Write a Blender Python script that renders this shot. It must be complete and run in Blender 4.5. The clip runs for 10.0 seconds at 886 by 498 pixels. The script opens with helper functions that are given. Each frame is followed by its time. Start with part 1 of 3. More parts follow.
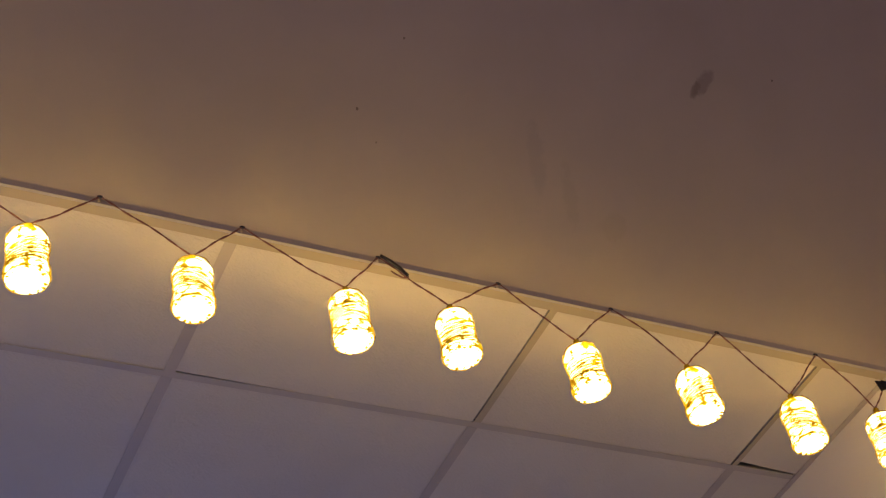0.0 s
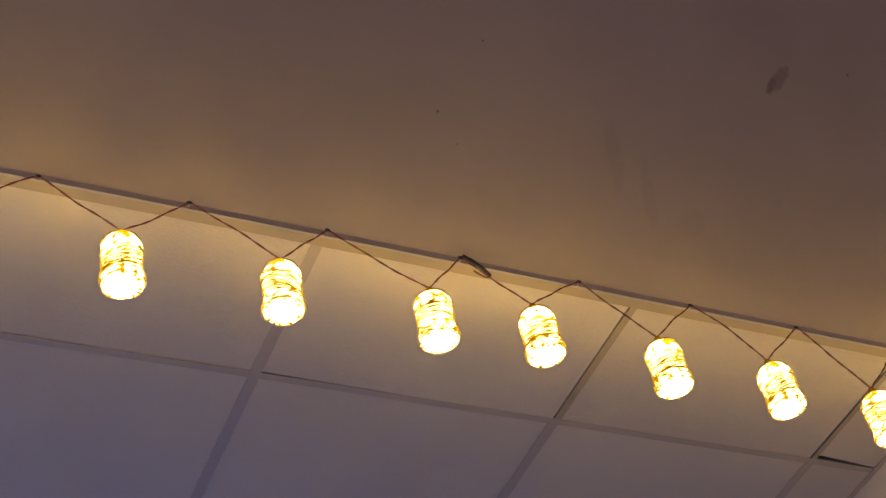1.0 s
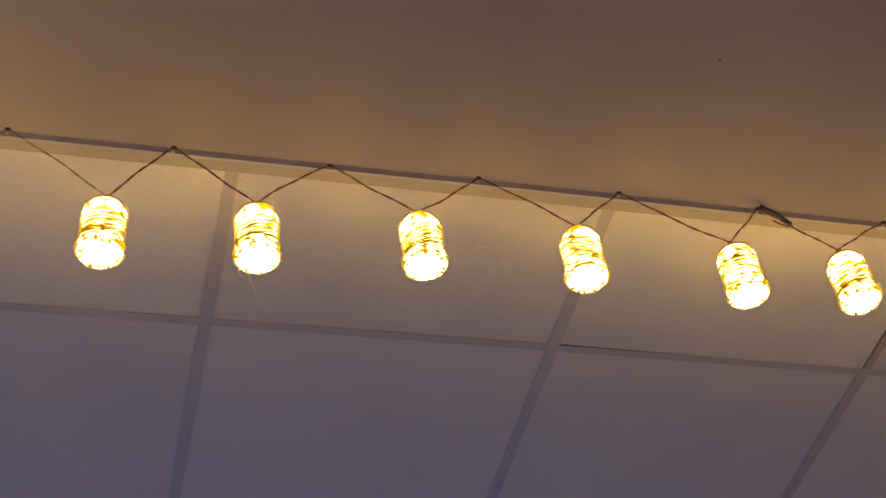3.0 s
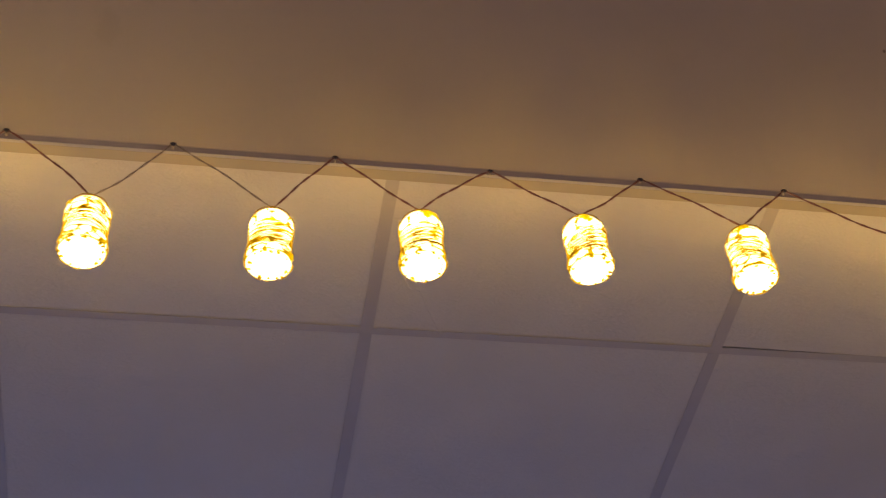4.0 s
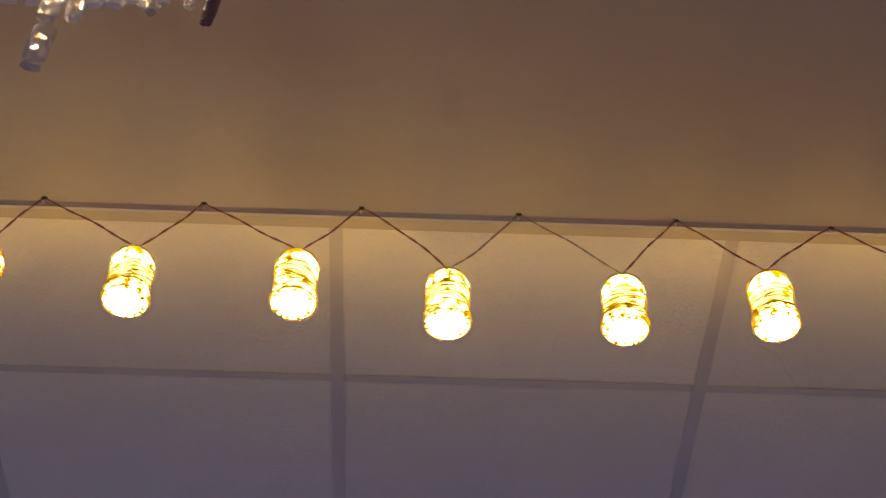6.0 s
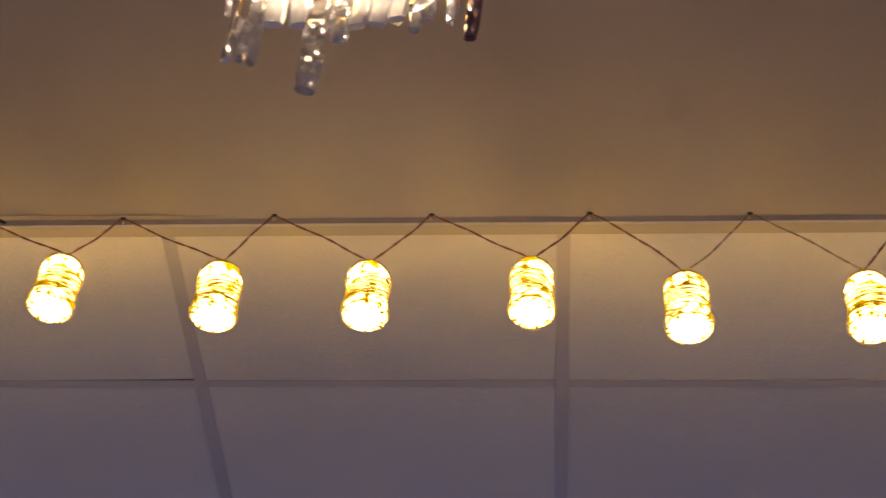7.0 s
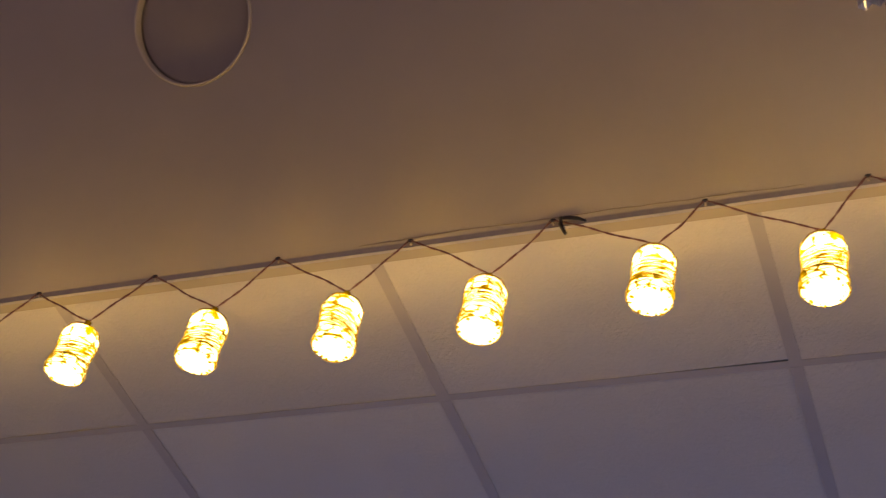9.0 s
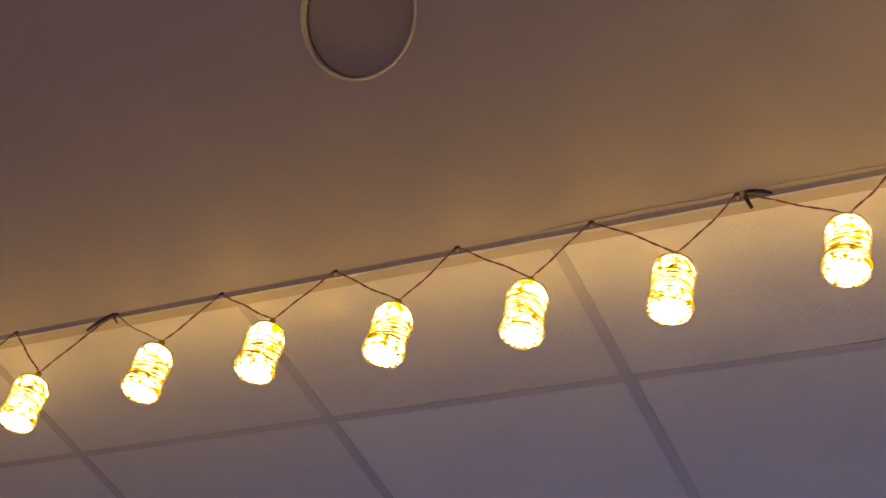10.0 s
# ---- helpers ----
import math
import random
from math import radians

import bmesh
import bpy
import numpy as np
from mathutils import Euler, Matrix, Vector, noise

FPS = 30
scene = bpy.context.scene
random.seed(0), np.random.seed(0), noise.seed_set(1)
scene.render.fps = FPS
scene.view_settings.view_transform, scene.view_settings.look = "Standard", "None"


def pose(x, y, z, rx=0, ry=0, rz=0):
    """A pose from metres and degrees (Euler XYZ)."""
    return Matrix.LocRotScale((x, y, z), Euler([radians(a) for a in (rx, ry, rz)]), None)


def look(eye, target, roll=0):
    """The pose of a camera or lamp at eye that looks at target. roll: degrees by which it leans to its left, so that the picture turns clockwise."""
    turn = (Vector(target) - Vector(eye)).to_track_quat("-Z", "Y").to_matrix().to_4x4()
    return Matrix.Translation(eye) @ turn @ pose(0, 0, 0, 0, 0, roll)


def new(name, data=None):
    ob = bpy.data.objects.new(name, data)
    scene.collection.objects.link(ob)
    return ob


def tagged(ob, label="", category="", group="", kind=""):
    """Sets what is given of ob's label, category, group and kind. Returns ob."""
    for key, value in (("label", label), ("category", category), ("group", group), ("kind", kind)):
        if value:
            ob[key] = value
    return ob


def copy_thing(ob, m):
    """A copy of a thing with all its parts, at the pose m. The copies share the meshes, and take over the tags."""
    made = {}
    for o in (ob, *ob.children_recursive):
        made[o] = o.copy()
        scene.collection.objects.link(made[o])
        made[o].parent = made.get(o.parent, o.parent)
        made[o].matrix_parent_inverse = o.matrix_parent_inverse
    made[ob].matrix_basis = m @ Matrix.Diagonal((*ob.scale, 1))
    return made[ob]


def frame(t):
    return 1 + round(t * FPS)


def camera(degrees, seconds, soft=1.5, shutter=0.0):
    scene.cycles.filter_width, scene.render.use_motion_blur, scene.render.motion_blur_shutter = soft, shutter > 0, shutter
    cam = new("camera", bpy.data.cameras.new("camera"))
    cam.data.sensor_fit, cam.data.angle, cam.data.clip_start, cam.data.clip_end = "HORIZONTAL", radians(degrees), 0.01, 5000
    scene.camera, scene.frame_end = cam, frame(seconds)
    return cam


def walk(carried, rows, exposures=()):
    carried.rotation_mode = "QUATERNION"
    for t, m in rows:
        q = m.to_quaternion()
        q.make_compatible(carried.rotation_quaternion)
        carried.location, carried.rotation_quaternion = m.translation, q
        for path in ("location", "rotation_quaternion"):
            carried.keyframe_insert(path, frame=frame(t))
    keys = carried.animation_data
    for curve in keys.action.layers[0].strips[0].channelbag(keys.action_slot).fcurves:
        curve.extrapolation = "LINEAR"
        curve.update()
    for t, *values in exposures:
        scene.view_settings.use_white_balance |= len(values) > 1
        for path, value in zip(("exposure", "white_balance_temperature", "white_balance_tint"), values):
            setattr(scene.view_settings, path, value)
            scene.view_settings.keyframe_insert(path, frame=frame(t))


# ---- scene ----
cam = camera(32.8, 10.0, soft=1.3, shutter=0.25)
PATH = [
    (0, (-0.687, -1.904, 1.409), (0.125, -0.733, 2.812), -13.7),
    (0.5, (-0.712, -1.919, 1.389), (0.075, -0.741, 2.8), -13.1),
    (1, (-0.743, -1.909, 1.399), (0.005, -0.705, 2.81), -12.5),
    (1.5, (-0.783, -1.887, 1.424), (-0.086, -0.645, 2.828), -12.1),
    (2, (-0.795, -1.859, 1.425), (-0.169, -0.595, 2.843), -11.6),
    (2.5, (-0.81, -1.841, 1.428), (-0.26, -0.55, 2.853), -10.6),
    (4, (-0.894, -1.8, 1.459), (-0.575, -0.46, 2.909), -6.0),
    (4.5, (-0.934, -1.805, 1.454), (-0.692, -0.47, 2.924), -4.3),
    (5, (-0.984, -1.806, 1.447), (-0.811, -0.482, 2.936), -2.7),
    (5.5, (-1.036, -1.825, 1.45), (-0.935, -0.502, 2.947), -0.8),
    (7, (-1.259, -1.844, 1.474), (-1.385, -0.512, 2.961), 3.7),
    (7.5, (-1.328, -1.828, 1.484), (-1.608, -0.512, 2.964), 7.1),
    (8, (-1.389, -1.819, 1.501), (-1.836, -0.532, 2.965), 10.4),
    (8.5, (-1.425, -1.813, 1.529), (-2.033, -0.551, 2.956), 13.1),
    (9, (-1.481, -1.807, 1.522), (-2.185, -0.574, 2.931), 14.2),
    (9.5, (-1.527, -1.811, 1.53), (-2.324, -0.601, 2.908), 15.0),
    (10, (-1.552, -1.841, 1.53), (-2.421, -0.65, 2.881), 15.5),
]
walk(cam, [(t, look(eye, target, roll)) for t, eye, target, roll in PATH],
     [(0, 0.42, 6350, 10), (1, 0.34, 6350, 10), (2, 0.31, 6350, 10), (4.5, 0.21, 6900, 10), (5.5, 0.17, 6900, 10), (7, 0.14, 6900, 10),
      (8.5, 0.10, 6900, 10), (9.5, 0.46, 6900, 10), (10, 0.50, 6900, 10)])

# ---- world, fill light of added windows, and exposure ----
H = 3.2              # height of the tiled ceiling
EX = 1.39            # inner face of the end wall
WX = -6.0            # inner face of the opposite wall
NY = 1.85            # inner face of the wall beyond the tiled ceiling
SY = -3.8            # inner face of the wall behind the camera
TOP = 4.45           # height of the upper ceiling
EDGE_Y, EDGE_Z = -0.355, H + 0.0085   # lower edge of the sloped ceiling
SKEW_X, SKEW = -0.115, 0.0095          # past this x the edge runs back towards the end wall, by so much in all

world = bpy.data.worlds.new("world")
scene.world = world
world.use_nodes = True
wn = world.node_tree.nodes
sky = wn.new("ShaderNodeTexSky")
sky.sky_type, sky.sun_disc = "NISHITA", False
sky.sun_elevation, sky.sun_rotation = radians(12), radians(200)
world.node_tree.links.new(sky.outputs["Color"], wn["Background"].inputs["Color"])
wn["Background"].inputs["Strength"].default_value = 0.08


def fill_light(name, m, sx, sy, watts, colour):
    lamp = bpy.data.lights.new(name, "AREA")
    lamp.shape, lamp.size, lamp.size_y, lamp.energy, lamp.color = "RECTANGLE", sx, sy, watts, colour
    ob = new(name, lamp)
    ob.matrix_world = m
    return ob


# ambient fill lamps in three added, unseen window openings
fill_light("fill_light_north", look((-1.7, NY - 0.05, 1.7), (-1.7, 0, 1.9)), 5.4, 1.3, 19, (0.19, 0.34, 1.0))
fill_light("fill_light_south_east", look((0.3, SY + 0.05, 1.6), (0.3, 0, 1.9)), 1.5, 1.5, 7.4, (0.86, 0.58, 0.80))
fill_light("fill_light_south_west", look((-4.7, SY + 0.05, 1.6), (-4.7, 0, 1.9)), 1.5, 1.5, 9.0, (0.86, 0.58, 0.80))


# ---- materials ----
def material(name, colour, rough=0.6, metal=0.0):
    mat = bpy.data.materials.new(name)
    mat.use_nodes = True
    b = mat.node_tree.nodes["Principled BSDF"]
    b.inputs["Base Color"].default_value = (*colour, 1)
    b.inputs["Roughness"].default_value = rough
    b.inputs["Metallic"].default_value = metal
    return mat, mat.node_tree.nodes, mat.node_tree.links, b


def math_node(n, l, op, a, b=None):
    m = n.new("ShaderNodeMath")
    m.operation = op
    for i, v in enumerate((a, b)):
        if v is None:
            continue
        if isinstance(v, (int, float)):
            m.inputs[i].default_value = v
        else:
            l.new(v, m.inputs[i])
    return m.outputs[0]


def noise_node(n, l, scale, detail=4.0, rough=0.55, vec=None, distort=0.0):
    t = n.new("ShaderNodeTexNoise")
    t.inputs["Scale"].default_value, t.inputs["Detail"].default_value = scale, detail
    t.inputs["Roughness"].default_value, t.inputs["Distortion"].default_value = rough, distort
    if vec is not None:
        l.new(vec, t.inputs["Vector"])
    return t.outputs["Fac"]


def ramp(n, l, fac, stops):
    r = n.new("ShaderNodeValToRGB")
    e = r.color_ramp.elements
    while len(e) < len(stops):
        e.new(0.5)
    for el, (p, c) in zip(e, stops):
        el.position, el.color = p, (*c, 1)
    l.new(fac, r.inputs["Fac"])
    return r.outputs["Color"]


def mix(n, l, fac, a, b, mode="MIX"):
    m = n.new("ShaderNodeMix")
    m.data_type, m.blend_type = "RGBA", mode
    for i, v in ((0, fac), (6, a), (7, b)):
        if isinstance(v, (int, float)):
            m.inputs[i].default_value = v
        elif isinstance(v, tuple):
            m.inputs[i].default_value = (*v, 1)
        else:
            l.new(v, m.inputs[i])
    return m.outputs[2]


def bump(n, l, b, height, strength, distance):
    k = n.new("ShaderNodeBump")
    k.inputs["Strength"].default_value, k.inputs["Distance"].default_value = strength, distance
    l.new(height, k.inputs["Height"])
    l.new(k.outputs["Normal"], b.inputs["Normal"])


def object_coords(n):
    return n.new("ShaderNodeTexCoord").outputs["Object"]


def painted(name, c1, c2, rough=0.6, scale=3.0, fine=180.0, relief=0.0006, strength=0.25):
    mat, n, l, b = material(name, c1, rough)
    v = object_coords(n)
    l.new(ramp(n, l, noise_node(n, l, scale, 6, 0.6, v), [(0.3, c2), (0.7, c1)]), b.inputs["Base Color"])
    l.new(math_node(n, l, "ADD", math_node(n, l, "MULTIPLY", noise_node(n, l, scale * 5, 3, 0.5, v), 0.2), rough - 0.1), b.inputs["Roughness"])
    bump(n, l, b, noise_node(n, l, fine, 3, 0.6, v), strength, relief)
    return mat


def slope_paint():
    """Old cream wall paint with roller stipple, smudges and fly specks."""
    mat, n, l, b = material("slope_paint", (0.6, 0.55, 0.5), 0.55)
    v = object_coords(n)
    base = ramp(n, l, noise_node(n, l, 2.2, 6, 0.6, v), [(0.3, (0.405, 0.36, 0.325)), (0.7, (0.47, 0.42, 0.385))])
    sep = n.new("ShaderNodeSeparateXYZ")
    l.new(v, sep.inputs[0])
    wob = noise_node(n, l, 55, 5, 0.65, v)

    def smudge(col, cx, cy, rx, ry, strength, tint, lean=0.0):
        dx = math_node(n, l, "SUBTRACT", sep.outputs[0], cx)
        dy = math_node(n, l, "SUBTRACT", sep.outputs[1], cy - 0.003)
        dx = math_node(n, l, "ADD", dx, math_node(n, l, "MULTIPLY", dy, lean))
        ax = math_node(n, l, "DIVIDE", dx, rx)
        ay = math_node(n, l, "DIVIDE", dy, ry)
        r = math_node(n, l, "ADD", math_node(n, l, "MULTIPLY", ax, ax), math_node(n, l, "MULTIPLY", ay, ay))
        r = math_node(n, l, "ADD", r, math_node(n, l, "MULTIPLY", math_node(n, l, "SUBTRACT", wob, 0.5), 3.2))
        k = n.new("ShaderNodeMapRange")
        k.interpolation_type = "SMOOTHSTEP"
        k.inputs["From Min"].default_value, k.inputs["From Max"].default_value = 1.3, 0.25
        k.inputs["To Min"].default_value, k.inputs["To Max"].default_value = 0.0, strength
        l.new(r, k.inputs["Value"])
        return mix(n, l, k.outputs[0], col, tint)

    base = smudge(base, 0.838, -0.664, 0.017, 0.021, 0.38, (0.10, 0.075, 0.06), 0.6)
    base = smudge(base, 0.822, -0.652, 0.010, 0.014, 0.33, (0.10, 0.075, 0.06), 0.3)
    base = smudge(base, 0.518, -0.515, 0.018, 0.045, 0.12, (0.16, 0.14, 0.15), -0.5)
    base = smudge(base, 0.60, -0.475, 0.016, 0.04, 0.09, (0.16, 0.14, 0.12), -0.5)
    base = smudge(base, 0.70, -0.45, 0.03, 0.02, 0.10, (0.2, 0.17, 0.12))
    base = smudge(base, -1.05, -0.47, 0.02, 0.02, 0.10, (0.2, 0.15, 0.12))
    base = smudge(base, 0.168, -0.519, 0.0028, 0.0024, 0.75, (0.09, 0.06, 0.05))
    base = smudge(base, 0.213, -0.485, 0.0018, 0.0016, 0.5, (0.10, 0.07, 0.06))
    # fly specks
    vor = n.new("ShaderNodeTexVoronoi")
    vor.inputs["Scale"].default_value = 9.0
    l.new(v, vor.inputs["Vector"])
    pick = math_node(n, l, "GREATER_THAN", noise_node(n, l, 5.0, 2, 0.5, v), 0.53)
    dot = math_node(n, l, "MULTIPLY", math_node(n, l, "LESS_THAN", vor.outputs["Distance"], 0.022), pick)
    base = mix(n, l, math_node(n, l, "MULTIPLY", dot, 0.7), base, (0.10, 0.07, 0.05))
    l.new(base, b.inputs["Base Color"])
    h = math_node(n, l, "ADD", noise_node(n, l, 240, 3, 0.6, v), math_node(n, l, "MULTIPLY", noise_node(n, l, 9, 3, 0.5, v), 3.0))
    bump(n, l, b, h, 0.25, 0.0006)
    return mat


def tile_vinyl():
    """White vinyl-faced gypsum tile with a wrinkled emboss."""
    mat, n, l, b = material("tile_vinyl", (0.7, 0.68, 0.66), 0.5)
    v = object_coords(n)
    geo = n.new("ShaderNodeNewGeometry")
    mp = n.new("ShaderNodeMapping")
    mp.inputs["Scale"].default_value = (1.0, 2.4, 1.0)
    l.new(v, mp.inputs["Vector"])
    shade = math_node(n, l, "ADD", math_node(n, l, "MULTIPLY", geo.outputs["Random Per Island"], 0.35),
                      math_node(n, l, "MULTIPLY", noise_node(n, l, 4, 5, 0.6, v), 0.65))
    l.new(ramp(n, l, shade, [(0.2, (0.62, 0.56, 0.45)), (0.8, (0.72, 0.66, 0.535))]), b.inputs["Base Color"])
    wrinkle = noise_node(n, l, 105, 3, 0.5, mp.outputs[0], 1.3)
    patch = noise_node(n, l, 14, 3, 0.5, v)
    height = math_node(n, l, "MULTIPLY", wrinkle, math_node(n, l, "ADD", math_node(n, l, "MULTIPLY", patch, 1.4), 0.2))
    bump(n, l, b, height, 0.75, 0.0024)
    return mat


M_SLOPE = slope_paint()
M_TILE = tile_vinyl()
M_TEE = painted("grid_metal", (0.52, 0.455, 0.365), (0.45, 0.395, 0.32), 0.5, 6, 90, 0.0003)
M_ANGLE_LIT_TEE = painted("wall_angle_lit_tee_paint", (0.47, 0.39, 0.25), (0.40, 0.335, 0.215), 0.5, 5, 90, 0.0003)
M_LIP = painted("edge_bead_paint", (0.52, 0.46, 0.41), (0.42, 0.38, 0.345), 0.5, 7, 120, 0.0004)
M_WALL = painted("wall_paint", (0.74, 0.68, 0.58), (0.67, 0.61, 0.52), 0.6)
M_UPPER = painted("upper_ceiling_paint", (0.62, 0.58, 0.54), (0.56, 0.52, 0.48), 0.6)
M_FLOOR = painted("floor_vinyl", (0.28, 0.24, 0.2), (0.2, 0.17, 0.14), 0.4, 4)
M_PLENUM = painted("plenum_shade", (0.06, 0.055, 0.05), (0.04, 0.035, 0.03), 0.9)
M_DISC = painted("disc_plate", (0.40, 0.345, 0.29), (0.35, 0.30, 0.255), 0.6, 8)
M_RING = painted("ring_enamel", (0.66, 0.60, 0.52), (0.6, 0.54, 0.46), 0.4, 8)
M_FRAME = painted("window_frame_paint", (0.7, 0.69, 0.66), (0.62, 0.6, 0.58), 0.45)
M_CABLE = painted("cable_maroon", (0.22, 0.083, 0.064), (0.15, 0.056, 0.048), 0.45, 40)
M_CABLE_GREY = painted("cable_grey", (0.30, 0.24, 0.19), (0.20, 0.16, 0.13), 0.45, 40)
M_TAPE = painted("insulating_tape", (0.016, 0.014, 0.02), (0.01, 0.009, 0.012), 0.35, 60)
M_PIN = material("pin_steel", (0.05, 0.05, 0.07), 0.35, 0.6)[0]
M_PIN_BASE = material("pin_collar", (0.5, 0.44, 0.36), 0.5)[0]
M_BRASS = material("brass", (0.75, 0.55, 0.22), 0.25, 1.0)[0]
M_CRACK = material("torn_paper_edge", (0.42, 0.34, 0.25), 0.9)[0]


def glass(name, clear, rough, tint=(0.97, 0.97, 0.97)):
    mat, n, l, b = material(name, tint, rough)
    b.inputs["Transmission Weight"].default_value = clear
    b.inputs["IOR"].default_value = 1.52
    return mat


def glow(name, colour, strength):
    """A glowing surface: the bulbs, and the fill discs and bulbs added beside them."""
    mat, n, l, b = material(name, (0.8, 0.75, 0.6), 0.6)
    b.inputs["Emission Color"].default_value = (*colour, 1)
    b.inputs["Emission Strength"].default_value = strength
    return mat


def gold_thread(name, low, high, through_share):
    """Flat gold straw that the lamp behind it shines through."""
    mat = bpy.data.materials.new(name)
    mat.use_nodes = True
    n, l = mat.node_tree.nodes, mat.node_tree.links
    n.remove(n["Principled BSDF"])
    d, t, m = n.new("ShaderNodeBsdfDiffuse"), n.new("ShaderNodeBsdfTranslucent"), n.new("ShaderNodeMixShader")
    v = object_coords(n)
    d.inputs["Color"].default_value = (0.55, 0.36, 0.06, 1)
    c = ramp(n, l, noise_node(n, l, 140, 3, 0.6, v), [(0.36, low), (0.66, high)])
    l.new(c, t.inputs["Color"])
    m.inputs[0].default_value = through_share
    l.new(d.outputs[0], m.inputs[1]), l.new(t.outputs[0], m.inputs[2])
    l.new(m.outputs[0], n["Material Output"].inputs["Surface"])
    return mat


def glare_film(name, colour, strength, clear):
    """Thin added sleeve that glows in place of glare and passes part of the lamp's light."""
    mat = bpy.data.materials.new(name)
    mat.use_nodes = True
    n, l = mat.node_tree.nodes, mat.node_tree.links
    n.remove(n["Principled BSDF"])
    e, t, m = n.new("ShaderNodeEmission"), n.new("ShaderNodeBsdfTransparent"), n.new("ShaderNodeMixShader")
    e.inputs["Color"].default_value, e.inputs["Strength"].default_value = (*colour, 1), strength
    m.inputs[0].default_value = clear
    l.new(e.outputs[0], m.inputs[1]), l.new(t.outputs[0], m.inputs[2])
    l.new(m.outputs[0], n["Material Output"].inputs["Surface"])
    return mat


M_GLASS, M_FROST, M_GOLD = glass("crystal", 0.76, 0.0), glass("frosted_crystal", 0.35, 0.15), gold_thread("gold_thread", (0.17, 0.124, 0.001), (0.40, 0.30, 0.003), 0.82)
M_GOLD_MESH = gold_thread("gold_mesh", (0.13, 0.098, 0.001), (0.34, 0.26, 0.006), 0.7)
M_SMOKY = glass("smoky_crystal", 0.5, 0.03, (0.22, 0.13, 0.17))
M_FILM = glare_film("lantern_film", (1.0, 0.68, 0.24), 13.5, 0.6)
M_FILM_LOW = glare_film("lantern_lower_film", (1.0, 0.68, 0.24), 5.8, 0.12)
M_FILM_BASE = glare_film("lantern_base_film", (1.0, 0.68, 0.22), 7.0, 0.012)
M_CORE = glow("lantern_bulb_glow", (1.0, 0.60, 0.10), 60.0)
M_TOP = glow("lantern_upper_glow", (1.0, 0.60, 0.10), 8.0)
M_PRISM_FILL = glow("prism_fill_glow", (1.0, 0.76, 0.52), 190.0)
M_BULB = glow("candle_bulb_glow", (1.0, 0.66, 0.32), 22.0)


# ---- builders ----
def mesh_object(name, bm, mat, parent=None, label="", smooth=False):
    me = bpy.data.meshes.new(name)
    bm.normal_update()
    if smooth:
        for f in bm.faces:
            f.smooth = True
    bm.to_mesh(me)
    bm.free()
    me.materials.append(mat)
    ob = new(name, me)
    if parent is not None:
        ob.parent = parent
    if label:
        ob["label"] = label
    return ob


def part(name, bm, mat, parent, label="", smooth=False):
    return mesh_object(name, bm, mat, parent, label, smooth)


def add_box(bm, x0, y0, z0, x1, y1, z1, bevel=0.0):
    r = bmesh.ops.create_cube(bm, size=1, matrix=Matrix.Translation(((x0 + x1) / 2, (y0 + y1) / 2, (z0 + z1) / 2)) @ Matrix.Diagonal((x1 - x0, y1 - y0, z1 - z0, 1)))
    if bevel:
        edges = {e for v in r["verts"] for e in v.link_edges}
        bmesh.ops.bevel(bm, geom=list(edges), offset=bevel, segments=2, affect="EDGES")


def add_prism(bm, poly, axis, a, b):
    """A closed outline pushed along an axis from a to b. The outline gives the two other coordinates, in order."""
    def put(p, w):
        c = list(p)
        c.insert("xyz".index(axis), w)
        return bm.verts.new(c)
    lo, hi = [put(p, a) for p in poly], [put(p, b) for p in poly]
    n = len(poly)
    bm.faces.new(lo), bm.faces.new(hi[::-1])
    for i in range(n):
        bm.faces.new((lo[i], hi[i], hi[(i + 1) % n], lo[(i + 1) % n]))
    bmesh.ops.recalc_face_normals(bm, faces=bm.faces[:])


def edge_shift(x):
    """How far the lower edge of the slope lies back at x."""
    return SKEW * max(0.0, x - SKEW_X) / (EX - SKEW_X)


def add_edge_run(bm, poly):
    """An outline in (y, z) run along the lower edge of the slope from wall to wall."""
    rings = [[bm.verts.new((x, y + edge_shift(x), z)) for y, z in poly] for x in (WX, SKEW_X, EX)]
    n = len(poly)
    bm.faces.new(rings[0]), bm.faces.new(rings[-1][::-1])
    for A, B in zip(rings, rings[1:]):
        for i in range(n):
            bm.faces.new((A[i], B[i], B[(i + 1) % n], A[(i + 1) % n]))
    bmesh.ops.recalc_face_normals(bm, faces=bm.faces[:])


def add_tube(bm, pts, radius, sides=6, closed=False):
    pts = [Vector(p) for p in pts]
    rings, n = [], len(pts)
    side = None
    for i, p in enumerate(pts):
        a = pts[(i - 1) % n] if (closed or i) else p
        b = pts[(i + 1) % n] if (closed or i < n - 1) else p
        d = (b - a).normalized()
        if side is None:
            side = d.orthogonal().normalized()
        side = (side - d * side.dot(d)).normalized()
        up = d.cross(side)
        r = radius(i / (n - 1)) if callable(radius) else radius
        rings.append([bm.verts.new(p + r * (math.cos(2 * math.pi * k / sides) * side + math.sin(2 * math.pi * k / sides) * up)) for k in range(sides)])
    for i in range(n if closed else n - 1):
        A, B = rings[i], rings[(i + 1) % n]
        for k in range(sides):
            bm.faces.new((A[k], A[(k + 1) % sides], B[(k + 1) % sides], B[k]))
    if not closed:
        bm.faces.new(rings[0][::-1]), bm.faces.new(rings[-1])


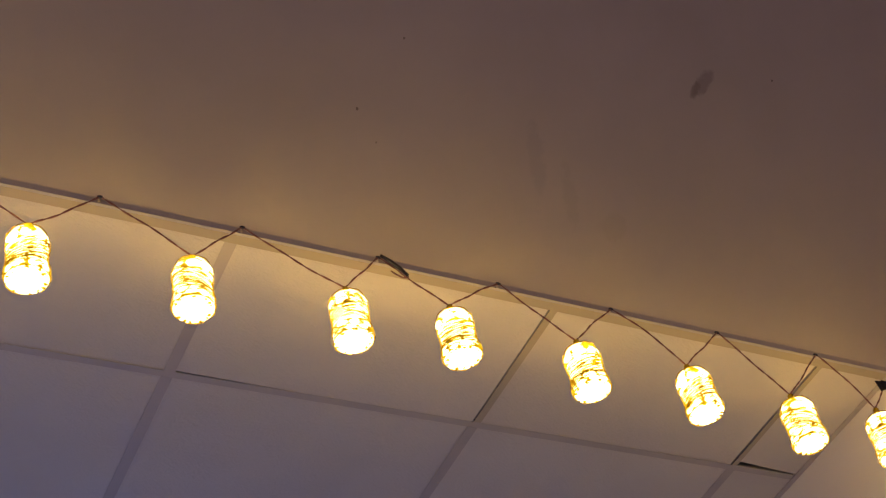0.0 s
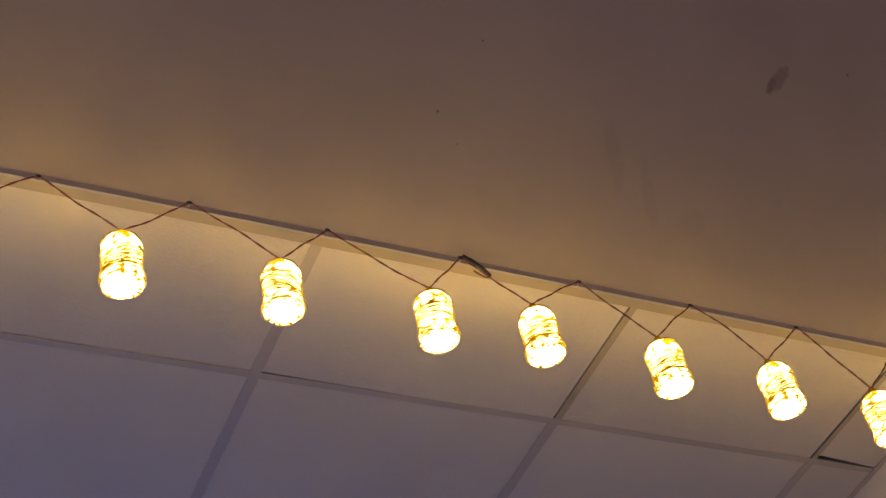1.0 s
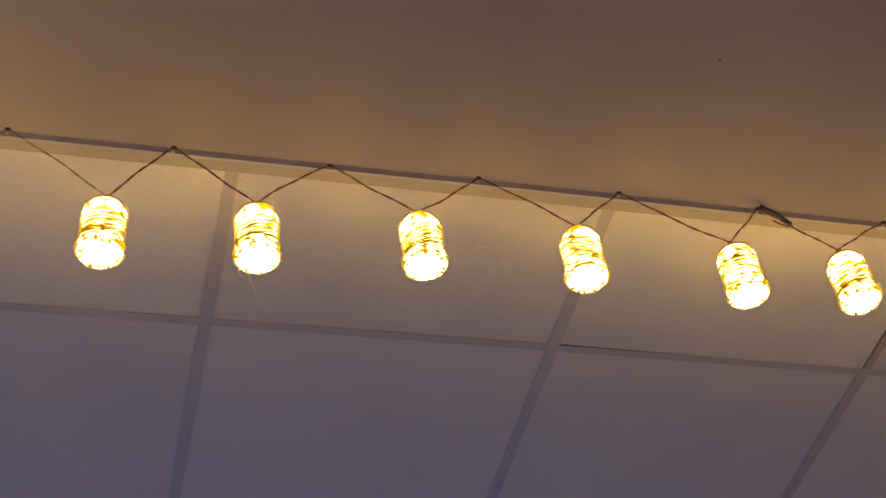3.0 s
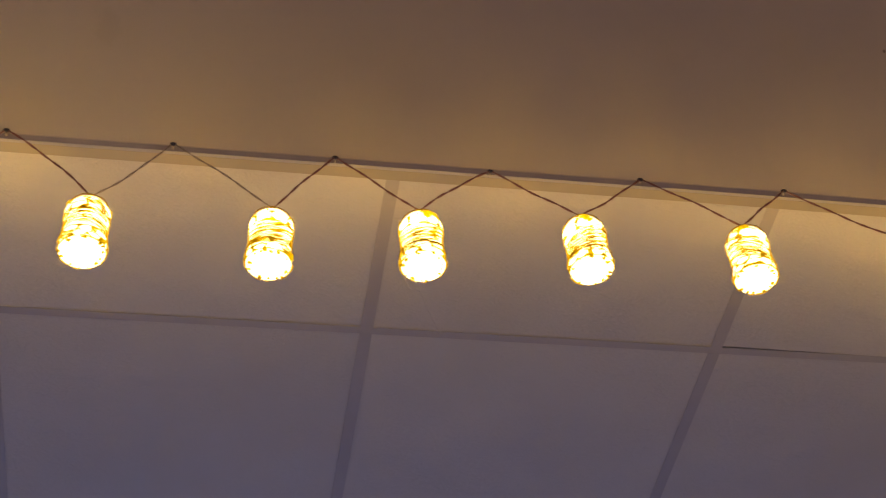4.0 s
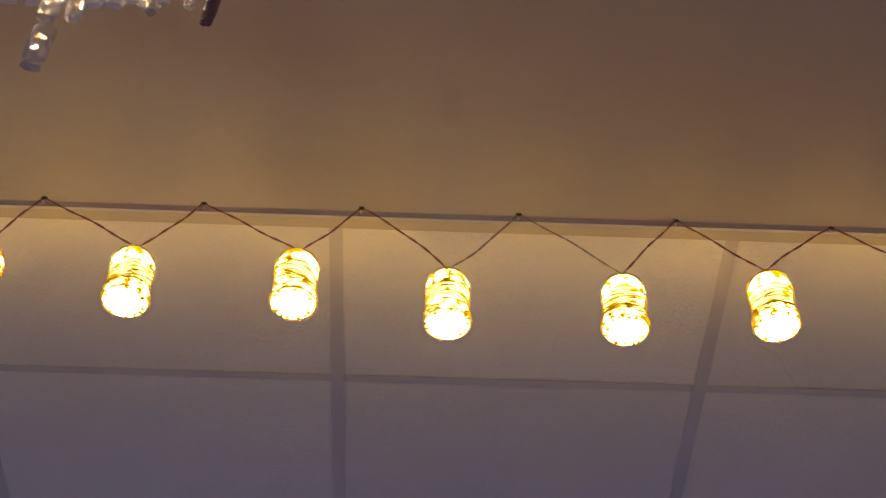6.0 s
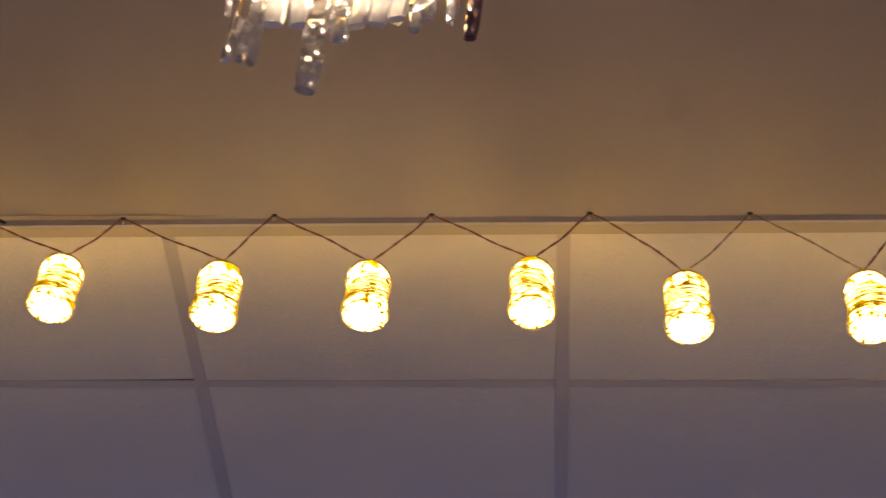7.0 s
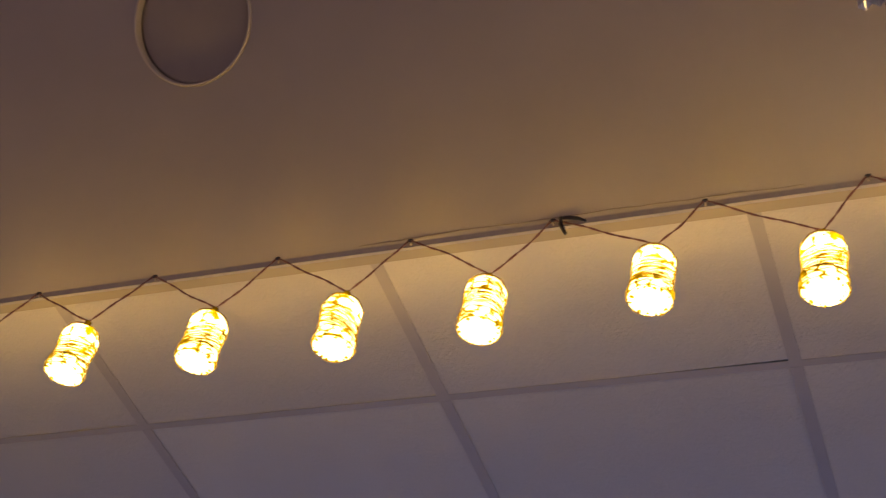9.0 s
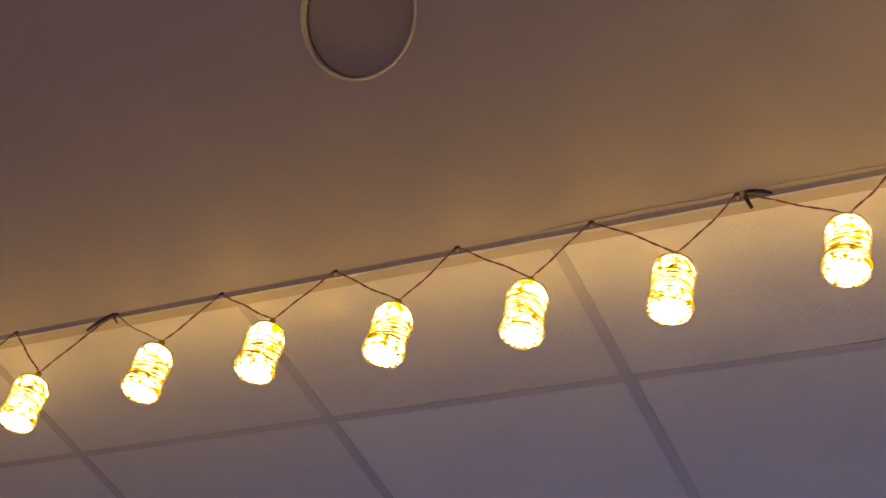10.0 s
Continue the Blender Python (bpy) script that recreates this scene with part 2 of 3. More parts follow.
def add_ribbon(bm, polar, half):
    """A flat upright straw laid round the z axis, from (radius, angle, height) triples."""
    last = None
    n = len(polar) - 1
    for i, (r, a, z) in enumerate(polar):
        h = half * (0.6 + 0.4 * math.sin(math.pi * i / n)) * (1 + 0.25 * math.sin(7 * a))
        pair = [bm.verts.new((r * math.cos(a), r * math.sin(a), z + q)) for q in (-h, h)]
        if last:
            bm.faces.new((last[0], pair[0], pair[1], last[1]))
        last = pair


def add_lathe(bm, profile, seg=28, m=Matrix.Identity(4)):
    """A turned shape from (radius, height) pairs."""
    rings = []
    for r, z in profile:
        if r < 1e-5:
            rings.append([bm.verts.new(m @ Vector((0, 0, z)))])
        else:
            rings.append([bm.verts.new(m @ Vector((r * math.cos(2 * math.pi * k / seg), r * math.sin(2 * math.pi * k / seg), z))) for k in range(seg)])
    for A, B in zip(rings, rings[1:]):
        for k in range(seg):
            a, b = A[k % len(A)], A[(k + 1) % len(A)]
            c, d = B[(k + 1) % len(B)], B[k % len(B)]
            f = list(dict.fromkeys((a, b, c, d)))
            if len(f) > 2:
                bm.faces.new(f)
    bmesh.ops.recalc_face_normals(bm, faces=bm.faces[:])


# ---- the large structure ----
def slab(name, x0, y0, z0, x1, y1, z1, mat, label, category):
    bm = bmesh.new()
    add_box(bm, x0, y0, z0, x1, y1, z1)
    return tagged(mesh_object(name, bm, mat), label, category, kind="structure")


slab("floor", WX - 0.2, SY - 0.2, -0.15, EX + 0.2, NY + 0.2, 0.0, M_FLOOR, "worn brown vinyl floor of the room", "floor")
slab("wall_east", EX, SY - 0.2, 0.0, EX + 0.15, NY + 0.2, TOP + 0.2, M_WALL, "cream painted end wall beside the string lights", "wall")
slab("wall_west", WX - 0.15, SY - 0.2, 0.0, WX, NY + 0.2, TOP + 0.2, M_WALL, "cream painted end wall far along the room", "wall")


SILL, HEAD = 0.8, 2.4


def window_wall(name, y0, y1, top, spans, label):
    """A long unseen wall with added window openings through it, each from x to x."""
    bm = bmesh.new()
    add_box(bm, WX, y0, 0, EX, y1, SILL)
    add_box(bm, WX, y0, HEAD, EX, y1, top)
    x = WX
    for xa, xb in list(spans) + [(EX, EX)]:
        add_box(bm, x, y0, SILL, xa, y1, HEAD)
        x = xb
    tagged(mesh_object(name, bm, M_WALL), label, "wall", kind="structure")


def window_frame(name, xa, xb, yc, bays):
    win = tagged(new(name), "white framed window with upright mullions, added out of view for fill light", "window", kind="structure")
    win.location = ((xa + xb) / 2, yc, SILL)
    half = (xb - xa) / 2
    for i in range(bays + 1):
        bm = bmesh.new()
        x = min(max(-half + i * 2 * half / bays, 0.03 - half), half - 0.03)
        add_box(bm, x - 0.03, -0.04, 0.06, x + 0.03, 0.04, 1.54, 0.006)
        part("mullion", bm, M_FRAME, win)
    for z in (0.0, 1.54):
        bm = bmesh.new()
        add_box(bm, -half, -0.04, z, half, 0.04, z + 0.06, 0.006)
        part("rail", bm, M_FRAME, win)


# no window is in view; these are added to hold the fill lamps
window_wall("wall_north", NY, NY + 0.15, H + 0.3, [(-4.5, 1.1)], "unseen cream painted wall with a wide opening added for fill light")
window_wall("wall_south", SY - 0.15, SY, TOP + 0.2, [(-5.5, -3.9), (-0.5, 1.1)], "unseen cream painted wall with two openings added for fill light")
window_frame("added_window_1", -4.5, 1.1, NY + 0.075, 3)
window_frame("added_window_2", -5.5, -3.9, SY - 0.075, 2)
window_frame("added_window_3", -0.5, 1.1, SY - 0.075, 2)

# the sloped ceiling: from its lower edge it rises at 45 degrees towards the higher part of the room
DISCS = ((-2.722, 0.4235), (-0.275, 0.4405))     # x, and distance up the slope from the lower edge
DISC_R = 0.1125
S2 = math.sqrt(0.5)
SLOPE_LEN = (TOP - EDGE_Z) / S2


def on_slope(x, v, out=0.0):
    """The place at x, v metres up the slope, lifted off its face by out."""
    return Vector((x, EDGE_Y - v * S2 - out * S2, EDGE_Z + v * S2 - out * S2))


SLOPE_M = Matrix(((1, 0, 0, 0), (0, -S2, -S2, EDGE_Y), (0, S2, -S2, EDGE_Z), (0, 0, 0, 1)))   # (x, v, out) to the world


def sloped_ceiling():
    bm = bmesh.new()
    seg, half = 48, SKEW_X - DISCS[1][0]
    xs = [WX]
    for c, _ in DISCS:
        xs += [c - half, c + half]
    xs.append(EX)

    def quad(xa, va, xb, vb):
        bm.faces.new([bm.verts.new(SLOPE_M @ Vector((x, v, 0)) + Vector((0, edge_shift(x), 0))) for x, v in ((xa, va), (xb, va), (xb, vb), (xa, vb))])

    for i in range(len(xs) - 1):
        if i % 2 == 0:
            quad(xs[i], 0, xs[i + 1], SLOPE_LEN)
        else:
            c, up_v = DISCS[i // 2]
            quad(xs[i], 0, xs[i + 1], up_v - half)
            quad(xs[i], up_v + half, xs[i + 1], SLOPE_LEN)
            inner, outer, deep = [], [], []
            for k in range(seg):
                a = 2 * math.pi * (k + 0.5) / seg
                ca, sa = math.cos(a), math.sin(a)
                s = half / max(abs(ca), abs(sa))
                outer.append(bm.verts.new(SLOPE_M @ Vector((c + s * ca, up_v + s * sa, 0))))
                inner.append(bm.verts.new(SLOPE_M @ Vector((c + DISC_R * 0.968 * ca, up_v + DISC_R * 0.968 * sa, 0))))
                deep.append(bm.verts.new(SLOPE_M @ Vector((c + DISC_R * 0.968 * ca, up_v + DISC_R * 0.968 * sa, -0.016))))
            for k in range(seg):
                j = (k + 1) % seg
                bm.faces.new((outer[k], outer[j], inner[j], inner[k]))
                bm.faces.new((inner[k], inner[j], deep[j], deep[k]))
            for sx in (-1, 1):      # corners of the square round the hole
                for sy in (-1, 1):
                    near = sorted(outer, key=lambda q: (q.co - SLOPE_M @ Vector((c + sx * half, up_v + sy * half, 0))).length)[:2]
                    bm.faces.new((near[0], near[1], bm.verts.new(SLOPE_M @ Vector((c + sx * half, up_v + sy * half, 0)))))
    bmesh.ops.recalc_face_normals(bm, faces=bm.faces[:])
    # board behind gives it thickness
    a, b = on_slope(0, 0), on_slope(0, SLOPE_LEN)
    add_prism(bm, [(a.y + 0.02, a.z + 0.022), (b.y + 0.02, b.z + 0.022), (b.y + 0.08, b.z + 0.08), (a.y + 0.02, a.z + 0.10)], "x", WX, EX)
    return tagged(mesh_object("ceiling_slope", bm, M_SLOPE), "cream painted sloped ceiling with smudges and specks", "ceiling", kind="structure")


sloped_ceiling()
slab("ceiling_upper", WX, SY, TOP, EX, on_slope(0, SLOPE_LEN).y + 0.02, TOP + 0.12, M_UPPER, "plain cream upper ceiling", "ceiling")

# bead along the lower edge of the slope, and the angle trim that carries the tiles
bm = bmesh.new()
add_edge_run(bm, [(EDGE_Y, H - 0.004), (EDGE_Y, EDGE_Z - 0.0012), (EDGE_Y - 0.0008, EDGE_Z + 0.0006), (EDGE_Y + 0.02, EDGE_Z + 0.02), (EDGE_Y + 0.006, H + 0.010), (EDGE_Y + 0.006, H - 0.004)])
tagged(mesh_object("trim_bead", bm, M_LIP), "painted metal corner bead along the slope's edge", "trim", kind="structure")
bm = bmesh.new()
add_edge_run(bm, [(-0.3472, H - 0.0022), (-0.3285, H - 0.0022), (-0.3285, H - 0.0005), (-0.3472, H - 0.0005)])
tagged(mesh_object("trim_angle", bm, M_ANGLE_LIT_TEE), "beige metal wall angle edging the tiled ceiling", "trim", kind="structure")

# tiled ceiling: one mesh of separate tiles
T = 0.61
ROWS = (-0.348, 0.005, 1.22, NY)
COLS = [T * k for k in range(-10, 3)]
COLS = [WX] + [c for c in COLS if c > WX + 0.05] + [EX]


def tiled_ceiling():
    rng = random.Random(4)
    bm = bmesh.new()
    for j in range(len(ROWS) - 1):
        for i in range(len(COLS) - 1):
            x0, x1, y0, y1 = COLS[i] + 0.003, COLS[i + 1] - 0.003, ROWS[j] + 0.003, ROWS[j + 1] - 0.003
            k = round(COLS[i] / T)
            if j == 0 and k in (0, 1):      # open joint beside the last two cross tees
                x1 = COLS[i + 1] - (0.0072, 0.0085)[k]
            back = [y1, y1]
            if j == 0 and abs(COLS[i] - 2 * T) < 0.01:      # small end tile, slipped forward and askew
                back = [-0.016, -0.004]
            elif j == 0 and k == -4:
                back = [y1, -0.0060]
            elif j == 0 and k == 0:
                back = [-0.0062, y1]
            z0, z1 = H + rng.uniform(0.0, 0.0008), H + 0.014
            tilt = rng.uniform(-0.0005, 0.0005)
            base = [(x0, y0, z0), (x1, y0, z0 + abs(tilt)), (x1, back[1], z0 + abs(tilt)), (x0, back[0], z0)]
            lo = [bm.verts.new(p) for p in base]
            hi = [bm.verts.new((p[0], p[1], z1)) for p in base]
            bm.faces.new(lo[::-1]), bm.faces.new(hi)
            for q in range(4):
                bm.faces.new((lo[q], lo[(q + 1) % 4], hi[(q + 1) % 4], hi[q]))
    bmesh.ops.recalc_face_normals(bm, faces=bm.faces[:])
    return tagged(mesh_object("ceiling", bm, M_TILE), "off-white embossed tiles of a suspended ceiling", "ceiling", kind="structure")


tiled_ceiling()
# added board behind the tile gaps, its dark colour stands for the void's shade
slab("ceiling_plenum", WX, -0.2, H + 0.22, EX, NY, H + 0.3, M_PLENUM, "board added above the tiles, coloured dark for the void's shade", "ceiling")

grid = tagged(new("trim_grid"), "grey metal tee grid carrying the ceiling tiles", "ceiling grid", kind="structure")


def tee(name, x0, y0, x1, y1, drop):
    bm = bmesh.new()
    add_box(bm, x0, y0, H - 0.0005 - drop, x1, y1, H - 0.0003)
    # the last front cross tees get the beige in place of light on them
    part(name, bm, M_TEE if x0 < 0.3 or y0 > -0.1 else M_ANGLE_LIT_TEE, grid)


for y in ROWS[1:-1]:
    tee("main_tee", WX, y - 0.0080, EX, y + 0.0080, 0.0001)
for j in range(len(ROWS) - 1):
    for x in COLS[1:-1]:
        ya = -0.3285 if j == 0 else ROWS[j] + 0.0080
        west = 0.005 if j == 0 and x > 0.3 else 0.0105
        east = 0.007 if j == 0 and x > 1.0 else 0.0105
        tee("cross_tee", x - west, ya, x + east, ROWS[j + 1] - 0.0080, 0.0003)
bm = bmesh.new()
add_box(bm, EX - 0.012, -0.3285, H - 0.003, EX, NY, H - 0.0005)
part("end_angle", bm, M_TEE, grid)

# torn paper joint above the edge bead
def torn_joint(x0, x1, v0, v1, width):
    rng = random.Random(int(x0 * 100))
    bm = bmesh.new()
    n = max(8, int((x1 - x0) / 0.012))
    rows = []
    drift = 0.0
    for i in range(n + 1):
        f = i / n
        drift = 0.8 * drift + rng.uniform(-0.0007, 0.0007)
        v = v0 + (v1 - v0) * f + drift
        w = width * (0.04 + 0.96 * math.sin(math.pi * f)) * rng.uniform(0.5, 1.4)
        x = x0 + (x1 - x0) * f
        rows.append([bm.verts.new(SLOPE_M @ Vector(p)) for p in ((x, v, 0.0003), (x, v + w, 0.0018), (x, v + w + 0.0005, 0.0003))])
    for a, b in zip(rows, rows[1:]):
        for k in range(2):
            bm.faces.new((a[k], b[k], b[k + 1], a[k + 1]))
    bmesh.ops.recalc_face_normals(bm, faces=bm.faces[:])
    tagged(mesh_object("torn_joint", bm, M_CRACK), "thin torn paper joint along the sloped ceiling", "crack")


torn_joint(-2.46, -2.20, 0.0035, 0.0070, 0.0009)
torn_joint(-2.215, -1.75, 0.0065, 0.0055, 0.0003)


# ---- round plates in the slope ----
def round_plate(x, up_v):
    top = tagged(new("ceiling_plate"), "round grey plate with cream rim in the sloped ceiling", "ceiling plate", "plates in the slope")
    top.matrix_world = Matrix.Translation(on_slope(x, up_v)) @ SLOPE_M.to_3x3().to_4x4()
    bm = bmesh.new()
    R = DISC_R
    prof = [(R * 0.958, -0.012), (R * 0.96, 0.001), (R * 0.968, 0.0035), (R * 0.985, 0.0045), (R * 1.0, 0.003), (R * 1.008, 0.0003), (R * 0.965, -0.002)]
    add_lathe(bm, prof, 64)
    part("rim", bm, M_RING, top, "cream enamelled rim", True)
    bm = bmesh.new()
    add_lathe(bm, [(0, -0.0105), (R * 0.80, -0.0105), (R * 0.9, -0.0115), (R * 0.955, -0.013), (R * 0.955, -0.015), (0, -0.015)], 64)
    part("plate", bm, M_DISC, top, "", True)


for x, up_v in DISCS:
    round_plate(x, up_v)

# ---- string lights ----
PINS = [(-4.265, 3.197), (-4.03, 3.197), (-3.79, 3.197), (-3.553, 3.197), (-3.311, 3.196), (-3.074, 3.197), (-2.839, 3.2), (-2.605, 3.202), (-2.368, 3.201), (-2.131, 3.202),
        (-1.895, 3.199), (-1.661, 3.204), (-1.42, 3.203), (-1.181, 3.204), (-0.942, 3.201), (-0.702, 3.198), (-0.465, 3.193),
        (-0.227, 3.2), (0.008, 3.2), (0.251, 3.198), (0.482, 3.197), (0.715, 3.194), (0.95, 3.192), (1.183, 3.189), (1.378, 3.187)]
LAMPS = [(-4.16, 3.11), (-3.92, 3.113), (-3.68, 3.108), (-3.44, 3.092), (-3.17, 3.118), (-2.938, 3.124), (-2.692, 3.117), (-2.456, 3.115),
         (-2.219, 3.114), (-1.963, 3.132), (-1.724, 3.117), (-1.506, 3.114), (-1.268, 3.118), (-1.049, 3.088), (-0.794, 3.089), (-0.58, 3.106),
         (-0.3365, 3.121), (-0.081, 3.123), (0.178, 3.12), (0.37, 3.127), (0.612, 3.103), (0.841, 3.095), (1.064, 3.071), (1.270, 3.078)]
PIN_Y, LAMP_Y = -0.3585, -0.358
BODY = 0.093           # height of a lantern's body
DROP = 0.024           # from the top of the body up to the cable joint


def body_radius(f):
    """Radius of the lantern at f of its height, from the base: wide base, drawn-in waist, wide shoulder."""
    r = 0.0322 + 0.0024 * math.exp(-((f - 0.08) / 0.13) ** 2) + 0.0010 * math.exp(-((f - 0.82) / 0.16) ** 2)
    r -= 0.0020 * math.exp(-((f - 0.47) / 0.2) ** 2)
    if f > 0.86:
        r -= 0.008 * ((f - 0.86) / 0.14) ** 2
    if f < 0.06:
        r -= 0.0025 * ((0.06 - f) / 0.06) ** 2
    return r


def lantern(seed):
    """A lantern that hangs from its origin, the cable joint."""
    rng = random.Random(seed)
    top = tagged(new("string_lantern"), "lit golden thread-wound jar lantern hanging from a pinned cable", "lantern", "string lights")
    z_top, z_bot = -DROP, -DROP - BODY
    # added sleeve glowing in place of glare, open at the top, round a small bulb
    side = [(body_radius(f) - 0.0022, z_bot + BODY * f) for f in [0.03 + 0.95 * i / 7 for i in range(8)]]
    for nm, prof, mat, lab in (
            ("glare_base", [(0, z_bot + 0.002), (0.0285, z_bot + 0.002), side[0]], M_FILM_BASE, "glowing base film added for the lamp's glare"),
            ("glare_lower_sleeve", side[:4], M_FILM_LOW, "glowing lower sleeve added for the lamp's glare"),
            ("glare_sleeve", side[3:], M_FILM, "glowing sleeve added for the lamp's glare")):
        bm = bmesh.new()
        add_lathe(bm, prof, 24)
        part(nm, bm, mat, top, lab, True)
    bm = bmesh.new()
    zb = z_bot
    add_lathe(bm, [(0, zb + 0.009), (0.009, zb + 0.011), (0.0145, zb + 0.020), (0.0145, zb + 0.029), (0.009, zb + 0.040), (0.005, zb + 0.046), (0, zb + 0.046)], 14)
    part("bulb", bm, M_CORE, top, "lit warm bulb", True)
    # added glowing disc lights the ceiling; the plate below hides it from view
    bm = bmesh.new()
    add_lathe(bm, [(0.0225, z_top - 0.006), (0.022, z_top - 0.0045), (0, z_top - 0.0045)], 20)
    part("upper_fill", bm, M_TOP, top, "glowing disc added under the cap to light the ceiling", True)
    bm = bmesh.new()
    add_lathe(bm, [(0, z_top - 0.0075), (0.0225, z_top - 0.0075), (0.0226, z_top - 0.0062), (0, z_top - 0.006)], 20)
    part("fill_shield", bm, M_RING, top, "white plate added to hide the upper glow from below", True)
    # wound thread: slanting turns, crowded at the waist
    bm = bmesh.new()
    turns, slant = 135, rng.uniform(0, 6.28)
    for i in range(turns):
        f0 = 0.22 + 0.46 * i / (turns - 1) + rng.uniform(-0.02, 0.02)
        lean, ph, off = rng.uniform(0.08, 0.17), slant + rng.uniform(-0.5, 0.5), rng.uniform(0.0, 0.0016)
        span = rng.uniform(0.9, 3.4)
        st = rng.uniform(0, 6.28)
        pts = []
        for k in range(22):
            a = st + span * k / 21
            f = min(max(f0 + lean * math.sin(a + ph), 0.03), 0.97)
            r = body_radius(f) + off
            pts.append((r, a, z_bot + BODY * f))
        add_ribbon(bm, pts, rng.uniform(0.0005, 0.00085))
    part("thread_winding", bm, M_GOLD, top, "golden wound thread")
    # openwork bands at shoulder and base: gold mesh with ragged round holes
    for nm, fa, fb, rows in (("shoulder_band", 0.62, 0.995, ((0.92, 9, 0.0122, 0.0110), (0.735, 9, 0.0100, 0.0085))),
                             ("base_band", 0.0, 0.24, ((0.055, 10, 0.0080, 0.0042), (0.165, 9, 0.0092, 0.0058)))):
        bm = bmesh.new()
        holes = []
        for fh, count, rw, rh in rows:
            ph = rng.uniform(0, 6.28)
            for k in range(count):
                if rng.random() < 0.08:
                    continue
                holes.append((ph + 2 * math.pi * k / count + rng.uniform(-0.09, 0.09), fh + rng.uniform(-0.015, 0.015), rw * rng.uniform(0.75, 1.2), rh * rng.uniform(0.75, 1.2)))
        na, nf = 128, 28
        slits = [(rng.randint(2, 6), rng.uniform(0, 6.28)) for _ in range(nf)]      # gaps between the strands
        grid_v = []
        for j in range(nf + 1):
            f = fa + (fb - fa) * j / nf
            r = body_radius(min(f, 0.995)) + 0.0004
            wave = 0.0016 * math.sin(math.pi * j / nf)
            grid_v.append([bm.verts.new((r * math.cos(2 * math.pi * k / na), r * math.sin(2 * math.pi * k / na), z_bot + BODY * f + wave * math.sin(2 * math.pi * k / na * 2 + slant))) for k in range(na)])
        for j in range(nf):
            f = fa + (fb - fa) * (j + 0.5) / nf
            for k in range(na):
                a = 2 * math.pi * (k + 0.5) / na
                turns_here, shift = slits[j]
                open_here = 0 < j < nf - 1 and math.sin(turns_here * a + shift) + 0.35 * math.sin(11 * a + 3 * shift) > 0.95
                for ha, hf, rw, rh in holes:
                    da = (a - ha + math.pi) % (2 * math.pi) - math.pi
                    q = (da * 0.031 / rw) ** 2 + ((f - hf) * BODY / rh) ** 2
                    if q < 1.0 + 0.35 * math.sin(5 * a + 30 * f):
                        open_here = True
                        break
                if not open_here:
                    bm.faces.new((grid_v[j][k], grid_v[j][(k + 1) % na], grid_v[j + 1][(k + 1) % na], grid_v[j + 1][k]))
        for v in [v for v in bm.verts if not v.link_faces]:
            bm.verts.remove(v)
        part(nm, bm, M_GOLD_MESH, top, "ragged gold openwork band")
    # rings at base and shoulder
    for nm, f, r in (("base_ring", 0.235, 0.0005), ("shoulder_ring", 0.985, 0.0008)):
        bm = bmesh.new()
        pts = []
        for k in range(32):
            a = 2 * math.pi * k / 32
            R = body_radius(f) + 0.0012 + rng.uniform(-0.0004, 0.0004)
            pts.append((R * math.cos(a), R * math.sin(a), z_bot + BODY * f + rng.uniform(-0.0006, 0.0006)))
        add_tube(bm, pts, r, 5, True)
        part(nm, bm, M_GOLD, top)
    # underside: ragged gold flakes round the rim
    for k in range(16):
        a0 = 2 * math.pi * k / 16 + rng.uniform(-0.25, 0.25)
        r0, size = rng.uniform(0.0260, 0.0304), rng.uniform(0.0012, 0.0042)
        bm = bmesh.new()
        pts = []
        for i in range(9):
            u = 2 * math.pi * i / 9
            q = size * rng.uniform(0.55, 1.3)
            pts.append(bm.verts.new((r0 * math.cos(a0) + q * math.cos(u), r0 * math.sin(a0) + q * math.sin(u), z_bot + 0.0012)))
        bm.faces.new(pts)
        part("flake", bm, M_GOLD_MESH, top)
    # cap with its cable neck
    bm = bmesh.new()
    add_lathe(bm, [(0, 0.002), (0.003, 0.002), (0.0055, -0.001), (0.006, -0.010), (0.0045, -0.015), (0.003, -DROP - 0.001), (0, -DROP - 0.001)], 14)
    part("cap", bm, M_GOLD, top, "golden cap", True)
    return top


protos = []
for i, (x, zt) in enumerate(LAMPS):
    zj = zt - 0.033 + DROP
    spin = (i * 67) % 360
    m = pose(x, LAMP_Y, zj, ((i * 37) % 7 - 3) * 0.5, ((i * 53) % 7 - 3) * 0.6, spin)
    if i < 5:
        ob = lantern(20 + i)
        ob.matrix_basis = m
        protos.append(ob)
    else:
        copy_thing(protos[i % 5], m)


def push_pin(x, z):
    top = tagged(new("push_pin"), "dark steel push pin holding the cable at the ceiling edge", "push pin", "push pins")
    top.matrix_world = Matrix.Translation((x, PIN_Y + edge_shift(x), z)) @ pose(0, 0, 0, 55, 0, 0)
    bm = bmesh.new()
    add_lathe(bm, [(0, 0.0062), (0.0032, 0.0058), (0.0049, 0.0040), (0.0049, 0.0020), (0.002, 0.0008), (0, 0.0008)], 12)
    part("pin_head", bm, M_PIN, top, "", True)
    bm = bmesh.new()
    add_lathe(bm, [(0, 0.001), (0.0016, 0.001), (0.0022, -0.004), (0.001, -0.005), (0, -0.0065)], 10)
    part("pin_shaft", bm, M_PIN_BASE, top, "", True)


for x, z in PINS:
    push_pin(x, z + 0.002)

cable = tagged(new("light_cable"), "thin maroon twisted cable looped between pins and lanterns", "cable")


